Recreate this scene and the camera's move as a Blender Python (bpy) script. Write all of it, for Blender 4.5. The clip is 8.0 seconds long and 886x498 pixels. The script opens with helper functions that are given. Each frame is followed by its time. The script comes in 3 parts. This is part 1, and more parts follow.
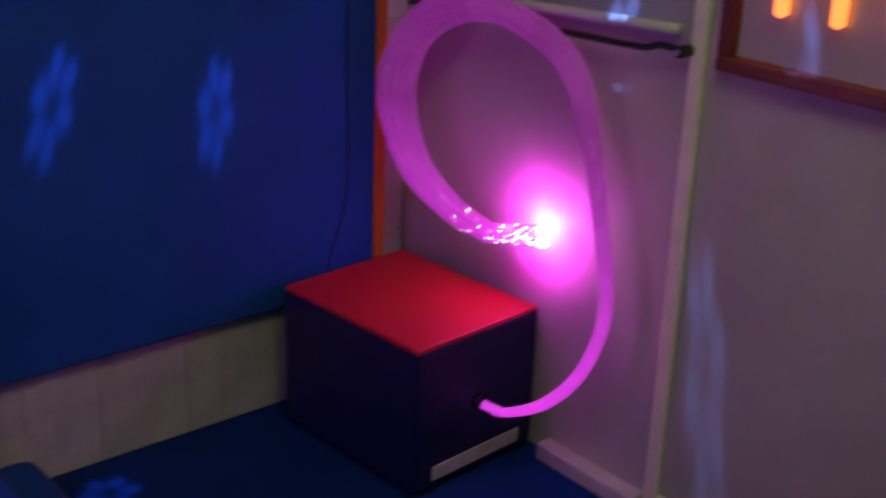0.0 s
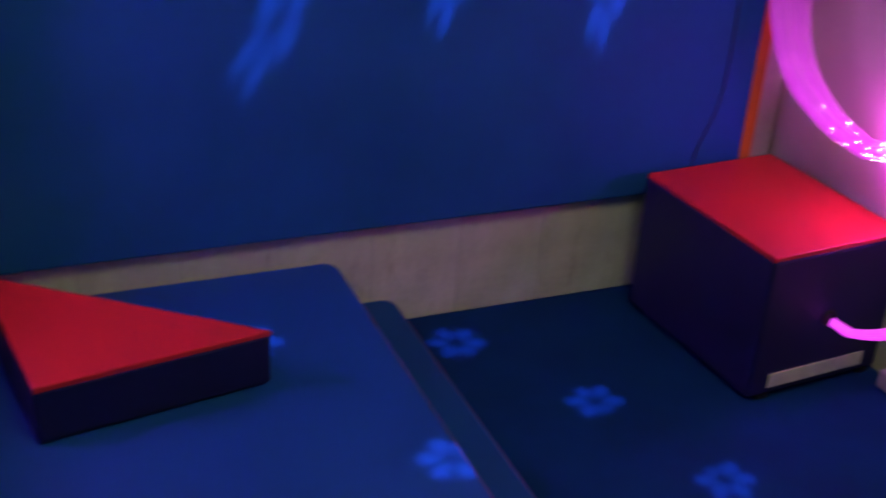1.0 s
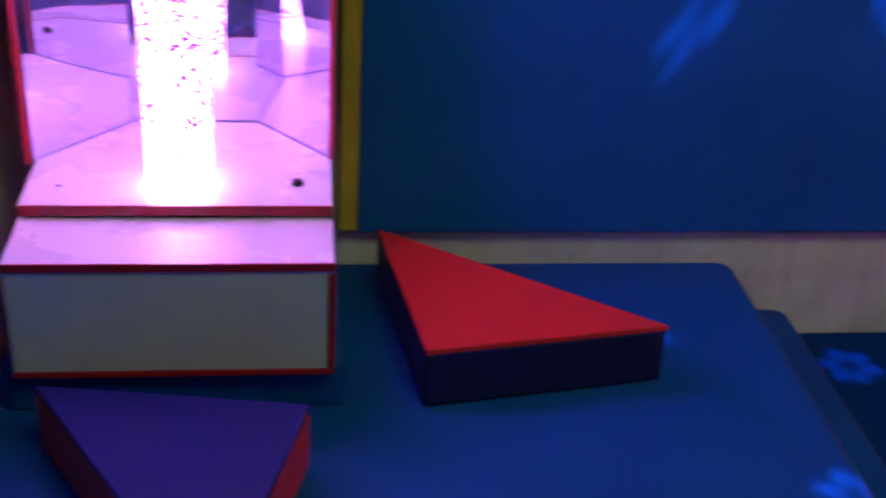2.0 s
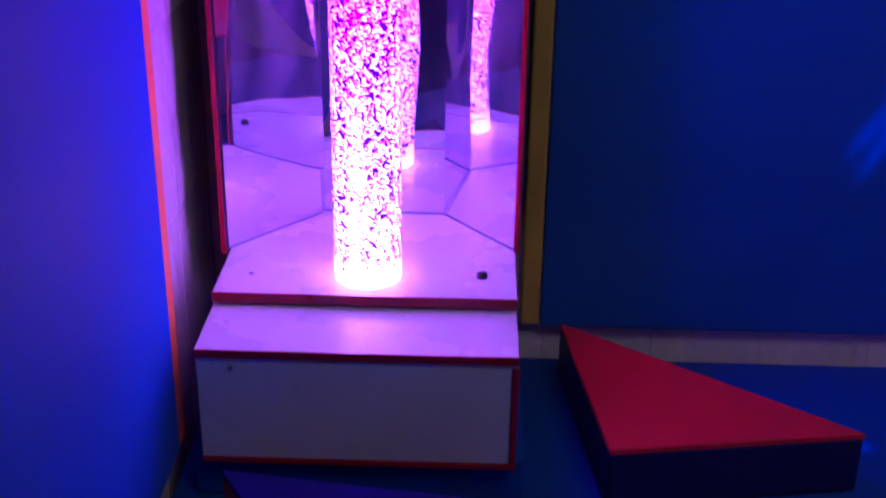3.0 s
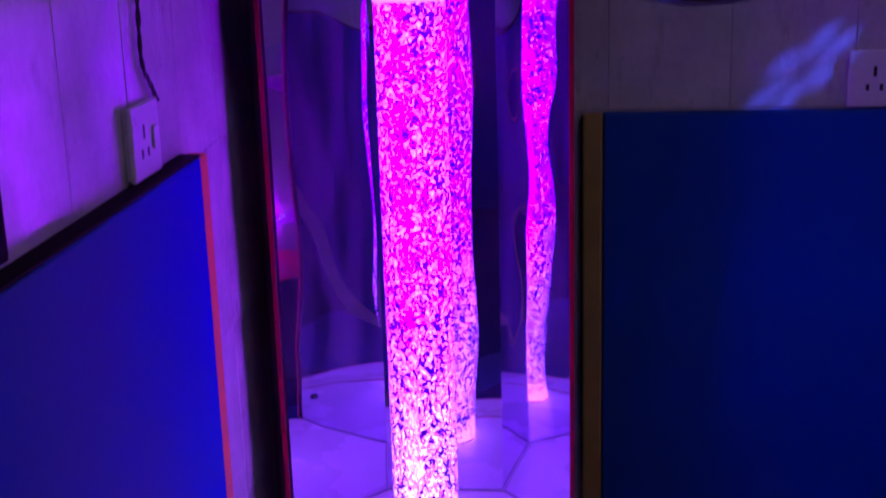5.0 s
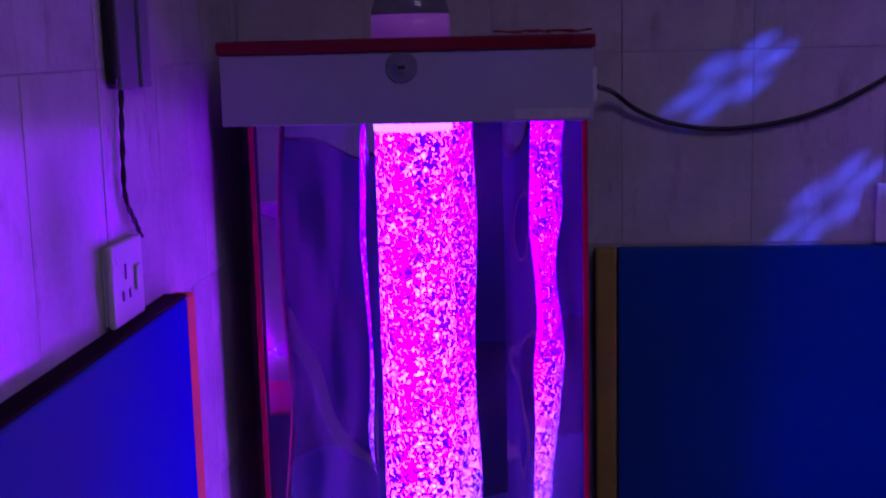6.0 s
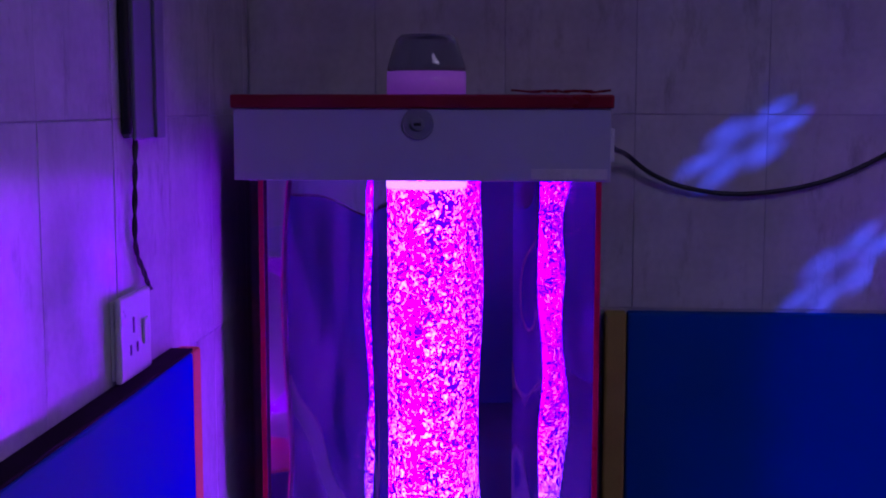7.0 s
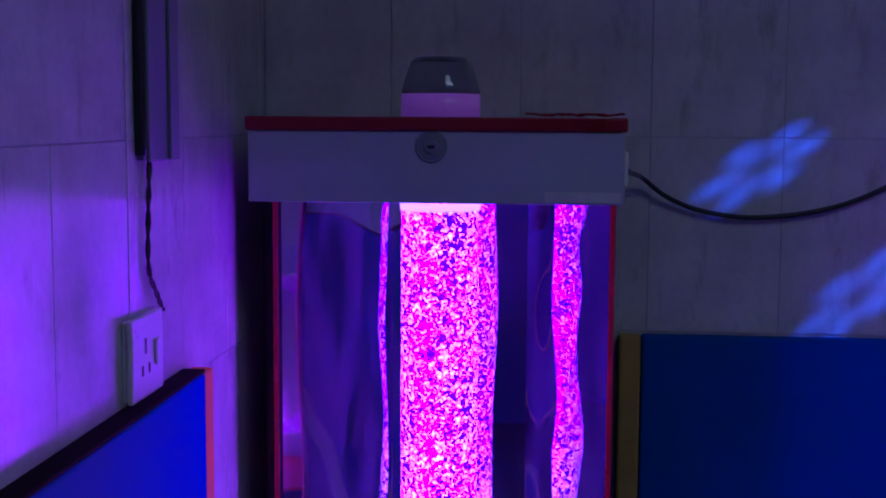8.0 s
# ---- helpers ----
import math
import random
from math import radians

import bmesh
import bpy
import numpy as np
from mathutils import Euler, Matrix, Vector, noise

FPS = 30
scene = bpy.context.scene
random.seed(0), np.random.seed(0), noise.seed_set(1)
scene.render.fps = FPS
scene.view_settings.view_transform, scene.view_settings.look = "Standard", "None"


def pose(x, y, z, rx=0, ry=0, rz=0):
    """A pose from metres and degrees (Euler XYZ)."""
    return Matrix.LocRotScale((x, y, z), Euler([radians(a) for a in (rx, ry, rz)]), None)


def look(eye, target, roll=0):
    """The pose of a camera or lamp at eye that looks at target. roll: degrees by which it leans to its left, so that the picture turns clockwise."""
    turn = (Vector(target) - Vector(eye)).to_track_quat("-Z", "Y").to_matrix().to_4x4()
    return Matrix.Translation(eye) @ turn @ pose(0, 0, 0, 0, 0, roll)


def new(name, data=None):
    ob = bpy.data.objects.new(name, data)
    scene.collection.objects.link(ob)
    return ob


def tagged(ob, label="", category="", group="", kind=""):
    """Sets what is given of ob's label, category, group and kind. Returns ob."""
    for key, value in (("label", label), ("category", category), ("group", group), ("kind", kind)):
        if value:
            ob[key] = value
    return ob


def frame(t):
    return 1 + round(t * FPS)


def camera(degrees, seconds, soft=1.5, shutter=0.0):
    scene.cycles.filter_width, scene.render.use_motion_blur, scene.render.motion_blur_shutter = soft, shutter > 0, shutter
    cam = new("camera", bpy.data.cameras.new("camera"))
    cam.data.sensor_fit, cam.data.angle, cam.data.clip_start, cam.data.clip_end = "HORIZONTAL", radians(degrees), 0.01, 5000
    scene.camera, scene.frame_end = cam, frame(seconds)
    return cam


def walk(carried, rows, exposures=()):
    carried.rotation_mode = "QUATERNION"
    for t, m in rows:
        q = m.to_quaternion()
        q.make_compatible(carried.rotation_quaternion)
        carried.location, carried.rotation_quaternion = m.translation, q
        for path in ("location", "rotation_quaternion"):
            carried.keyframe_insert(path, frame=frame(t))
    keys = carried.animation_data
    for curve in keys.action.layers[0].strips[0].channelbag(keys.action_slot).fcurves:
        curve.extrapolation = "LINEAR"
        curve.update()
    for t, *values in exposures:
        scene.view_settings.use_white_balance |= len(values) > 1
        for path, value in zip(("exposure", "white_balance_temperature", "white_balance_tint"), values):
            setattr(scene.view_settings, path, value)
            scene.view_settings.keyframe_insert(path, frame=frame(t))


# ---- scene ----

# Camera and its walk
cam = camera(39.3, 8.0, soft=1.9, shutter=0.45)
walk(cam, [
    (0.0, pose(0.144, -2.150, 1.376, 68.60, -1.94, -39.57)),
    (0.3, pose(0.159, -2.156, 1.396, 66.24, -2.30, -34.20)),
    (0.6, pose(0.095, -2.144, 1.381, 64.52, -3.13, -29.63)),
    (1.0, pose(0.058, -2.157, 1.389, 62.55, -3.51, -22.36)),
    (1.2, pose(0.041, -2.140, 1.375, 61.65, -4.33, -18.57)),
    (1.5, pose(0.011, -2.112, 1.328, 61.91, -3.88, -14.17)),
    (2.0, pose(-0.055, -2.037, 1.319, 61.38, -3.09, -6.01)),
    (2.2, pose(-0.078, -2.044, 1.320, 61.89, -2.31, -3.77)),
    (3.3, pose(-0.073, -2.000, 1.322, 66.62, -0.31, 2.47)),
    (3.5, pose(-0.084, -1.986, 1.322, 67.64, 0.47, 2.13)),
    (4.0, pose(-0.088, -2.082, 1.396, 70.46, 1.19, 2.50)),
    (4.5, pose(-0.069, -2.089, 1.437, 72.65, 1.54, 3.31)),
    (4.7, pose(-0.027, -2.097, 1.462, 73.29, 1.24, 4.68)),
    (5.2, pose(-0.024, -2.057, 1.471, 76.44, 1.69, 4.88)),
    (6.3, pose(-0.075, -1.935, 1.472, 81.56, 0.91, 4.22)),
    (6.5, pose(-0.085, -1.936, 1.473, 82.07, 0.41, 3.98)),
    (7.0, pose(-0.087, -1.927, 1.470, 83.26, -0.05, 4.25)),
    (7.5, pose(-0.082, -1.927, 1.467, 84.05, 0.02, 4.70)),
    (8.0, pose(-0.078, -1.925, 1.477, 84.04, -0.34, 5.22)),
], exposures=[
    (0.0, -1.0, 6900, -4), (0.5, -0.95, 6900, -4), (1.0, -0.2, 6700, -8), (1.5, 0.58, 6900, -30), (2.0, -0.08, 6250, -26), (2.2, -0.42, 5900, -6),
    (3.3, -1.24, 4950, 84), (4.5, -2.28, 5000, 112), (5.2, -2.38, 4950, 116), (6.5, -2.04, 4750, 110), (7.0, -2.06, 4550, 98), (7.5, -2.08, 4350, 74), (8.0, -2.10, 3950, 50),
])

# Light: an assumed, unseen room light on the ceiling, a pattern projector, the bubble tube and the fibres
world = bpy.data.worlds.new("world")
world.use_nodes = True
world.node_tree.nodes["Background"].inputs["Color"].default_value = (0.02, 0.025, 0.04, 1)
world.node_tree.nodes["Background"].inputs["Strength"].default_value = 0.1
scene.world = world


def lamp(name, kind, m, energy, color, size=0.1):
    data = bpy.data.lights.new(name, kind)
    data.energy, data.color = energy, color
    if kind == "AREA":
        data.shape, data.size = "SQUARE", size
    else:
        data.shadow_soft_size = size
    ob = new(name, data)
    ob.matrix_world = m
    return ob


lamp("room_fill_glow", "AREA", pose(0.75, -1.8, 2.44), 18, (0.97, 0.97, 0.50), 0.9)
PROJECTOR = Vector((1.50, -0.62, 2.24))
lamp("projector_bulb", "POINT", Matrix.Translation(PROJECTOR), 560, (0.15, 0.26, 1.0), 0.0006)
tip_lamp = lamp("fibre_tip_glow", "SPOT", look((1.788, -0.474, 0.505), (1.83, -0.476, 0.504)), 24, (0.95, 0.02, 1.10), 0.014)
lamp("fibre_tip_spill", "POINT", Matrix.Translation((1.745, -0.450, 0.515)), 1.35, (0.95, 0.05, 1.0), 0.012)
tip_lamp.data.spot_size, tip_lamp.data.spot_blend = radians(165), 1.0

# Materials


def nodes_of(name):
    m = bpy.data.materials.new(name)
    m.use_nodes = True
    return m, m.node_tree.nodes, m.node_tree.links, m.node_tree.nodes["Principled BSDF"]


def surface(name, base, rough=0.5, metal=0.0, var=0.18, scale=9.0, grain=260.0, bump=0.15, stain=0.0, spec=0.5, emit=None, glow=0.0, streak=1.0):
    """A painted, covered or cast surface: two scales of colour variation, fine relief, uneven gloss."""
    m, nodes, links, bsdf = nodes_of(name)
    tc = nodes.new("ShaderNodeTexCoord")
    big = nodes.new("ShaderNodeTexNoise")
    big.inputs["Scale"].default_value, big.inputs["Detail"].default_value = scale, 5
    fine = nodes.new("ShaderNodeTexNoise")
    fine.inputs["Scale"].default_value, fine.inputs["Detail"].default_value = grain, 3
    for n in (big, fine):
        links.new(tc.outputs["Object"], n.inputs["Vector"])
    rnd = nodes.new("ShaderNodeObjectInfo")
    add = nodes.new("ShaderNodeMath")
    add.operation = "MULTIPLY_ADD"
    links.new(fine.outputs["Fac"], add.inputs[0])
    add.inputs[1].default_value = 0.35
    links.new(big.outputs["Fac"], add.inputs[2])
    add2 = nodes.new("ShaderNodeMath")
    add2.operation = "MULTIPLY_ADD"
    links.new(rnd.outputs["Random"], add2.inputs[0])
    add2.inputs[1].default_value = 0.16
    links.new(add.outputs[0], add2.inputs[2])
    ramp = nodes.new("ShaderNodeMapRange")
    ramp.inputs["From Min"].default_value, ramp.inputs["From Max"].default_value = 0.4, 1.0
    ramp.inputs["To Min"].default_value, ramp.inputs["To Max"].default_value = 1 - var, 1 + var
    links.new(add2.outputs[0], ramp.inputs["Value"])
    mul = nodes.new("ShaderNodeVectorMath")
    mul.operation = "SCALE"
    mul.inputs[0].default_value = base
    links.new(ramp.outputs[0], mul.inputs["Scale"])
    colour = mul.outputs[0]
    if stain:
        spots = nodes.new("ShaderNodeTexNoise")
        spots.inputs["Scale"].default_value, spots.inputs["Detail"].default_value, spots.inputs["Roughness"].default_value = scale * 2.3, 8, 0.7
        stretch = nodes.new("ShaderNodeMapping")
        stretch.inputs["Scale"].default_value = (1, 1, streak)
        shift = nodes.new("ShaderNodeVectorMath")
        shift.operation = "MULTIPLY_ADD"
        links.new(rnd.outputs["Random"], shift.inputs[0])
        shift.inputs[1].default_value = (7, 5, 3)
        links.new(tc.outputs["Object"], shift.inputs[2])
        links.new(shift.outputs[0], stretch.inputs["Vector"])
        links.new(stretch.outputs[0], spots.inputs["Vector"])
        cut = nodes.new("ShaderNodeMapRange")
        cut.inputs["From Min"].default_value, cut.inputs["From Max"].default_value = 0.56, 0.74
        cut.inputs["To Max"].default_value = stain
        links.new(spots.outputs["Fac"], cut.inputs["Value"])
        mix = nodes.new("ShaderNodeMix")
        mix.data_type = "RGBA"
        links.new(cut.outputs[0], mix.inputs["Factor"])
        links.new(colour, mix.inputs["A"])
        mix.inputs["B"].default_value = (base[0] * 0.35, base[1] * 0.32, base[2] * 0.28, 1)
        colour = mix.outputs["Result"]
    links.new(colour, bsdf.inputs["Base Color"])
    gloss = nodes.new("ShaderNodeMapRange")
    gloss.inputs["From Min"].default_value, gloss.inputs["From Max"].default_value = 0.3, 0.7
    gloss.inputs["To Min"].default_value, gloss.inputs["To Max"].default_value = max(rough - 0.08, 0.02), min(rough + 0.1, 1)
    links.new(big.outputs["Fac"], gloss.inputs["Value"])
    links.new(gloss.outputs[0], bsdf.inputs["Roughness"])
    bsdf.inputs["Metallic"].default_value = metal
    bsdf.inputs["Specular IOR Level"].default_value = spec
    if bump:
        b = nodes.new("ShaderNodeBump")
        b.inputs["Strength"].default_value, b.inputs["Distance"].default_value = bump, 0.002
        links.new(add.outputs[0], b.inputs["Height"])
        links.new(b.outputs[0], bsdf.inputs["Normal"])
    if emit:
        bsdf.inputs["Emission Color"].default_value = (*emit, 1)
        bsdf.inputs["Emission Strength"].default_value = glow
    return m


BLUE_PAD = surface("blue_vinyl_pad", (0.016, 0.088, 0.37), 0.68, spec=0.08, var=0.22, scale=3, grain=500, bump=0.2)
BLUE_MAT = surface("blue_vinyl_mat", (0.008, 0.060, 0.30), 0.6, spec=0.2, var=0.22, scale=4, grain=420, bump=0.25, stain=0.1)
FLOOR_BLUE = surface("blue_floor_carpet", (0.004, 0.028, 0.15), 0.95, spec=0.08, var=0.3, scale=5, grain=600, bump=0.6)
NAVY = surface("navy_vinyl", (0.005, 0.005, 0.072), 0.5, var=0.2, scale=5, grain=450, bump=0.2)
RED = surface("red_vinyl", (0.54, 0.016, 0.028), 0.42, var=0.12, scale=6, grain=450, bump=0.2, stain=0.08)
PURPLE = surface("violet_vinyl", (0.012, 0.014, 0.14), 0.8, spec=0.2, var=0.15, scale=6, grain=450, bump=0.2)
PIPING = surface("red_seam_piping", (0.36, 0.02, 0.10), 0.55)
RED_EDGE = surface("red_edge_band", (0.25, 0.005, 0.014), 0.35, var=0.15, scale=14, grain=300)
LAMINATE = surface("white_laminate", (0.62, 0.60, 0.66), 0.26, var=0.05, scale=7, grain=300, bump=0.06, stain=0.02)
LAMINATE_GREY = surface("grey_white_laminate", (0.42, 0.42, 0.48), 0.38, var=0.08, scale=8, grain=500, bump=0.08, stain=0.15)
TILE = surface("cream_wall_tile", (0.58, 0.56, 0.56), 0.17, var=0.2, scale=11, grain=90, bump=0.22, stain=0.55, streak=0.3)
GROUT = surface("grey_grout", (0.44, 0.42, 0.47), 0.9, var=0.2, bump=0.4)
YELLOW = surface("yellow_cloth_edge", (0.42, 0.31, 0.04), 0.7, var=0.2, scale=14, grain=500, bump=0.4)
ORANGE = surface("orange_cloth_edge", (0.62, 0.16, 0.02), 0.7, var=0.2, scale=14, grain=500, bump=0.4)
TAUPE = surface("taupe_wall_board", (0.49, 0.475, 0.43), 0.5, var=0.12, scale=5, grain=260, bump=0.12, stain=0.1)
BEAD = surface("cream_painted_bead", (0.88, 0.88, 0.66), 0.5, var=0.12, scale=16, grain=220)
SKIRT = surface("cream_skirting", (0.57, 0.54, 0.56), 0.5, var=0.16, scale=12, grain=220, stain=0.2)
BLACK = surface("black_plastic", (0.012, 0.012, 0.014), 0.35, var=0.2)
MATT_BLACK = surface("matt_black_board", (0.018, 0.008, 0.014), 0.9, spec=0.1)
WHITE_PLASTIC = surface("white_plastic", (0.70, 0.70, 0.69), 0.3, var=0.08, bump=0.05)
GREY_PLASTIC = surface("grey_trunking", (0.21, 0.21, 0.25), 0.4, var=0.12, scale=10, stain=0.25)
WOOD = surface("brown_frame_wood", (0.16, 0.035, 0.02), 0.4, var=0.35, scale=20, grain=180)
LILAC = surface("frosted_panel", (0.42, 0.36, 0.42), 0.15, var=0.08, scale=4, bump=0.03)
PLASTER = surface("white_ceiling_paint", (0.62, 0.62, 0.62), 0.8, var=0.06, scale=4)
PLATE = surface("worn_label_plate", (0.60, 0.58, 0.55), 0.35, var=0.2, scale=30, grain=300, stain=0.3)
CHROME = surface("dull_screw_metal", (0.45, 0.44, 0.46), 0.3, metal=1.0, var=0.1)
GLOW_ORANGE = surface("orange_reflection_glow", (0.9, 0.4, 0.15), 0.4, emit=(1.0, 0.24, 0.06), glow=4.0)
# Collar and upper ring emit by themselves in place of the tube's light.
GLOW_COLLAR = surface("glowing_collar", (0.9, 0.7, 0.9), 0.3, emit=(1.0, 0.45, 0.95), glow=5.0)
PINK_RING = surface("pink_lit_acrylic", (0.6, 0.2, 0.5), 0.2, emit=(0.9, 0.26, 0.80), glow=0.26)
FIBRE = surface("magenta_lit_fibre", (0.56, 0.32, 0.50), 0.25, emit=(0.78, 0.045, 0.98), glow=0.5)
fade_nodes, fade_links = FIBRE.node_tree.nodes, FIBRE.node_tree.links
fade_tc, fade_sep, fade_map = fade_nodes.new("ShaderNodeTexCoord"), fade_nodes.new("ShaderNodeSeparateXYZ"), fade_nodes.new("ShaderNodeMapRange")
fade_links.new(fade_tc.outputs["Object"], fade_sep.inputs[0])
fade_links.new(fade_sep.outputs["Z"], fade_map.inputs["Value"])
for key, v in (("From Min", 0.15), ("From Max", 0.75), ("To Min", 1.3), ("To Max", 0.24)):
    fade_map.inputs[key].default_value = v
fade_links.new(fade_map.outputs[0], fade_nodes["Principled BSDF"].inputs["Emission Strength"])
fade_nodes["Principled BSDF"].inputs["Alpha"].default_value = 0.5
FIBRE_TIP = surface("glowing_fibre_tip", (0.9, 0.8, 0.9), 0.3, emit=(1.0, 0.4, 1.0), glow=48.0)
FIXTURE = surface("light_diffuser", (0.8, 0.8, 0.8), 0.4)


def mirror_material():
    m, nodes, links, bsdf = nodes_of("acrylic_mirror")
    tc = nodes.new("ShaderNodeTexCoord")
    wave = nodes.new("ShaderNodeTexNoise")
    wave.inputs["Scale"].default_value, wave.inputs["Detail"].default_value = 3.2, 1
    links.new(tc.outputs["Object"], wave.inputs["Vector"])
    b = nodes.new("ShaderNodeBump")
    b.inputs["Strength"].default_value, b.inputs["Distance"].default_value = 0.30, 0.027
    links.new(wave.outputs["Fac"], b.inputs["Height"])
    links.new(b.outputs[0], bsdf.inputs["Normal"])
    smear = nodes.new("ShaderNodeTexNoise")
    smear.inputs["Scale"].default_value, smear.inputs["Detail"].default_value = 14, 6
    wipe = nodes.new("ShaderNodeMapping")
    wipe.inputs["Scale"].default_value = (1.6, 1.6, 0.35)
    links.new(tc.outputs["Object"], wipe.inputs["Vector"])
    links.new(wipe.outputs[0], smear.inputs["Vector"])
    r = nodes.new("ShaderNodeMapRange")
    r.inputs["From Min"].default_value, r.inputs["From Max"].default_value = 0.5, 0.75
    r.inputs["To Min"].default_value, r.inputs["To Max"].default_value = 0.014, 0.07
    links.new(smear.outputs["Fac"], r.inputs["Value"])
    links.new(r.outputs[0], bsdf.inputs["Roughness"])
    bsdf.inputs["Base Color"].default_value = (0.78, 0.74, 0.95, 1)
    film = nodes.new("ShaderNodeMapRange")
    film.inputs["From Min"].default_value, film.inputs["From Max"].default_value = 0.42, 0.72
    film.inputs["To Min"].default_value, film.inputs["To Max"].default_value = 0.99, 0.93
    links.new(smear.outputs["Fac"], film.inputs["Value"])
    links.new(film.outputs[0], bsdf.inputs["Metallic"])
    return m


def clear_material(name, ior=1.45, rough=0.03):
    m, nodes, links, bsdf = nodes_of(name)
    bsdf.inputs["Base Color"].default_value = (0.96, 0.97, 1.0, 1)
    bsdf.inputs["Transmission Weight"].default_value = 1.0
    bsdf.inputs["Roughness"].default_value, bsdf.inputs["IOR"].default_value = rough, ior
    return m


def water_material():
    """Lit water full of bubbles: nearly white by the lamp at its foot, magenta with darker gaps higher up."""
    m, nodes, links, bsdf = nodes_of("lit_bubbling_water")
    tc = nodes.new("ShaderNodeTexCoord")
    sep = nodes.new("ShaderNodeSeparateXYZ")
    links.new(tc.outputs["Object"], sep.inputs[0])
    foam = nodes.new("ShaderNodeTexNoise")
    foam.inputs["Scale"].default_value, foam.inputs["Detail"].default_value, foam.inputs["Distortion"].default_value = 148, 1.2, 1.5
    links.new(tc.outputs["Object"], foam.inputs["Vector"])
    drift = nodes.new("ShaderNodeTexNoise")
    drift.inputs["Scale"].default_value = 14
    links.new(tc.outputs["Object"], drift.inputs["Vector"])

    def span(a, b, c, d, value):
        n = nodes.new("ShaderNodeMapRange")
        for key, v in (("From Min", a), ("From Max", b), ("To Min", c), ("To Max", d)):
            n.inputs[key].default_value = v
        links.new(value, n.inputs["Value"])
        return n.outputs[0]

    def math_node(op, a, b):
        n = nodes.new("ShaderNodeMath")
        n.operation = op
        for i, v in enumerate((a, b)):
            if isinstance(v, float):
                n.inputs[i].default_value = v
            else:
                links.new(v, n.inputs[i])
        return n.outputs[0]

    level = math_node("ADD", span(0.004, 0.05, 0.34, 0.545, sep.outputs["Z"]), span(0.16, 0.75, 0.0, -0.010, sep.outputs["Z"]))
    level = math_node("ADD", level, span(0.3, 0.7, -0.05, 0.05, drift.outputs["Fac"]))
    plume = math_node("ABSOLUTE", math_node("ADD", sep.outputs["X"], 0.012), 0.0)
    level = math_node("SUBTRACT", level, span(0.005, 0.019, 0.065, 0.0, plume))
    edge = math_node("DIVIDE", math_node("SUBTRACT", foam.outputs["Fac"], level), span(0.3, 0.62, 0.012, 0.015, sep.outputs["Z"]))
    lit = span(-1.0, 1.0, 0.0, 1.0, edge)
    colour = nodes.new("ShaderNodeMix")
    colour.data_type = "RGBA"
    links.new(math_node("SUBTRACT", span(0.08, 0.42, 0.0, 1.0, sep.outputs["Z"]), span(0.55, 0.66, 0.0, 0.6, foam.outputs["Fac"])), colour.inputs["Factor"])
    colour.clamp_factor = True
    colour.inputs["A"].default_value, colour.inputs["B"].default_value = (1.50, 0.55, 1.90, 1), (1.55, 0.035, 1.85, 1)
    both = nodes.new("ShaderNodeMix")
    both.data_type = "RGBA"
    links.new(lit, both.inputs["Factor"])
    both.inputs["A"].default_value = (0.14, 0.006, 0.62, 1)
    links.new(colour.outputs["Result"], both.inputs["B"])
    bright = span(0.0, 0.65, 21.0, 18.0, sep.outputs["Z"])
    dim = span(0.22, 0.6, 0.35, 3.4, sep.outputs["Z"])
    power = math_node("ADD", math_node("MULTIPLY", lit, math_node("SUBTRACT", bright, dim)), dim)
    links.new(both.outputs["Result"], bsdf.inputs["Emission Color"])
    links.new(power, bsdf.inputs["Emission Strength"])
    bsdf.inputs["Base Color"].default_value = (0.12, 0.04, 0.2, 1)
    bsdf.inputs["Roughness"].default_value = 0.2
    return m


MIRROR = mirror_material()
ACRYLIC = clear_material("clear_acrylic")
HAZY = clear_material("hazy_clear_plastic", 1.5, 0.035)
HAZY.node_tree.nodes["Principled BSDF"].inputs["Transmission Weight"].default_value = 0.98
HAZY.node_tree.nodes["Principled BSDF"].inputs["Base Color"].default_value = (0.66, 0.68, 0.76, 1)
WATER = water_material()
BUBBLE = surface("lit_air_bubble", (0.5, 0.3, 0.5), 0.1, emit=(1.0, 0.08, 1.1), glow=9.0)
BUBBLE.cycles.emission_sampling = "NONE"
FIBRE.cycles.emission_sampling = "NONE"
FIBRE_TIP.cycles.emission_sampling = "NONE"

# Shape helpers


def thing(name, at=(0, 0, 0), label="", category="", group="", rz=0.0):
    ob = new(name)
    ob.matrix_world = pose(*at, 0, 0, rz)
    return tagged(ob, label, category, group)


def mesh_of(name, bm, material, smooth=False):
    me = bpy.data.meshes.new(name)
    bmesh.ops.recalc_face_normals(bm, faces=bm.faces[:])
    bm.to_mesh(me)
    bm.free()
    me.materials.append(material)
    if smooth:
        me.polygons.foreach_set("use_smooth", [True] * len(me.polygons))
    return me


def part(name, bm, material, parent, label="", smooth=False):
    ob = new(name, mesh_of(name, bm, material, smooth))
    ob.parent = parent
    return tagged(ob, label)


def solid(name, bm, material, label="", category="", kind="", smooth=False):
    return tagged(new(name, mesh_of(name, bm, material, smooth)), label, category, "", kind)


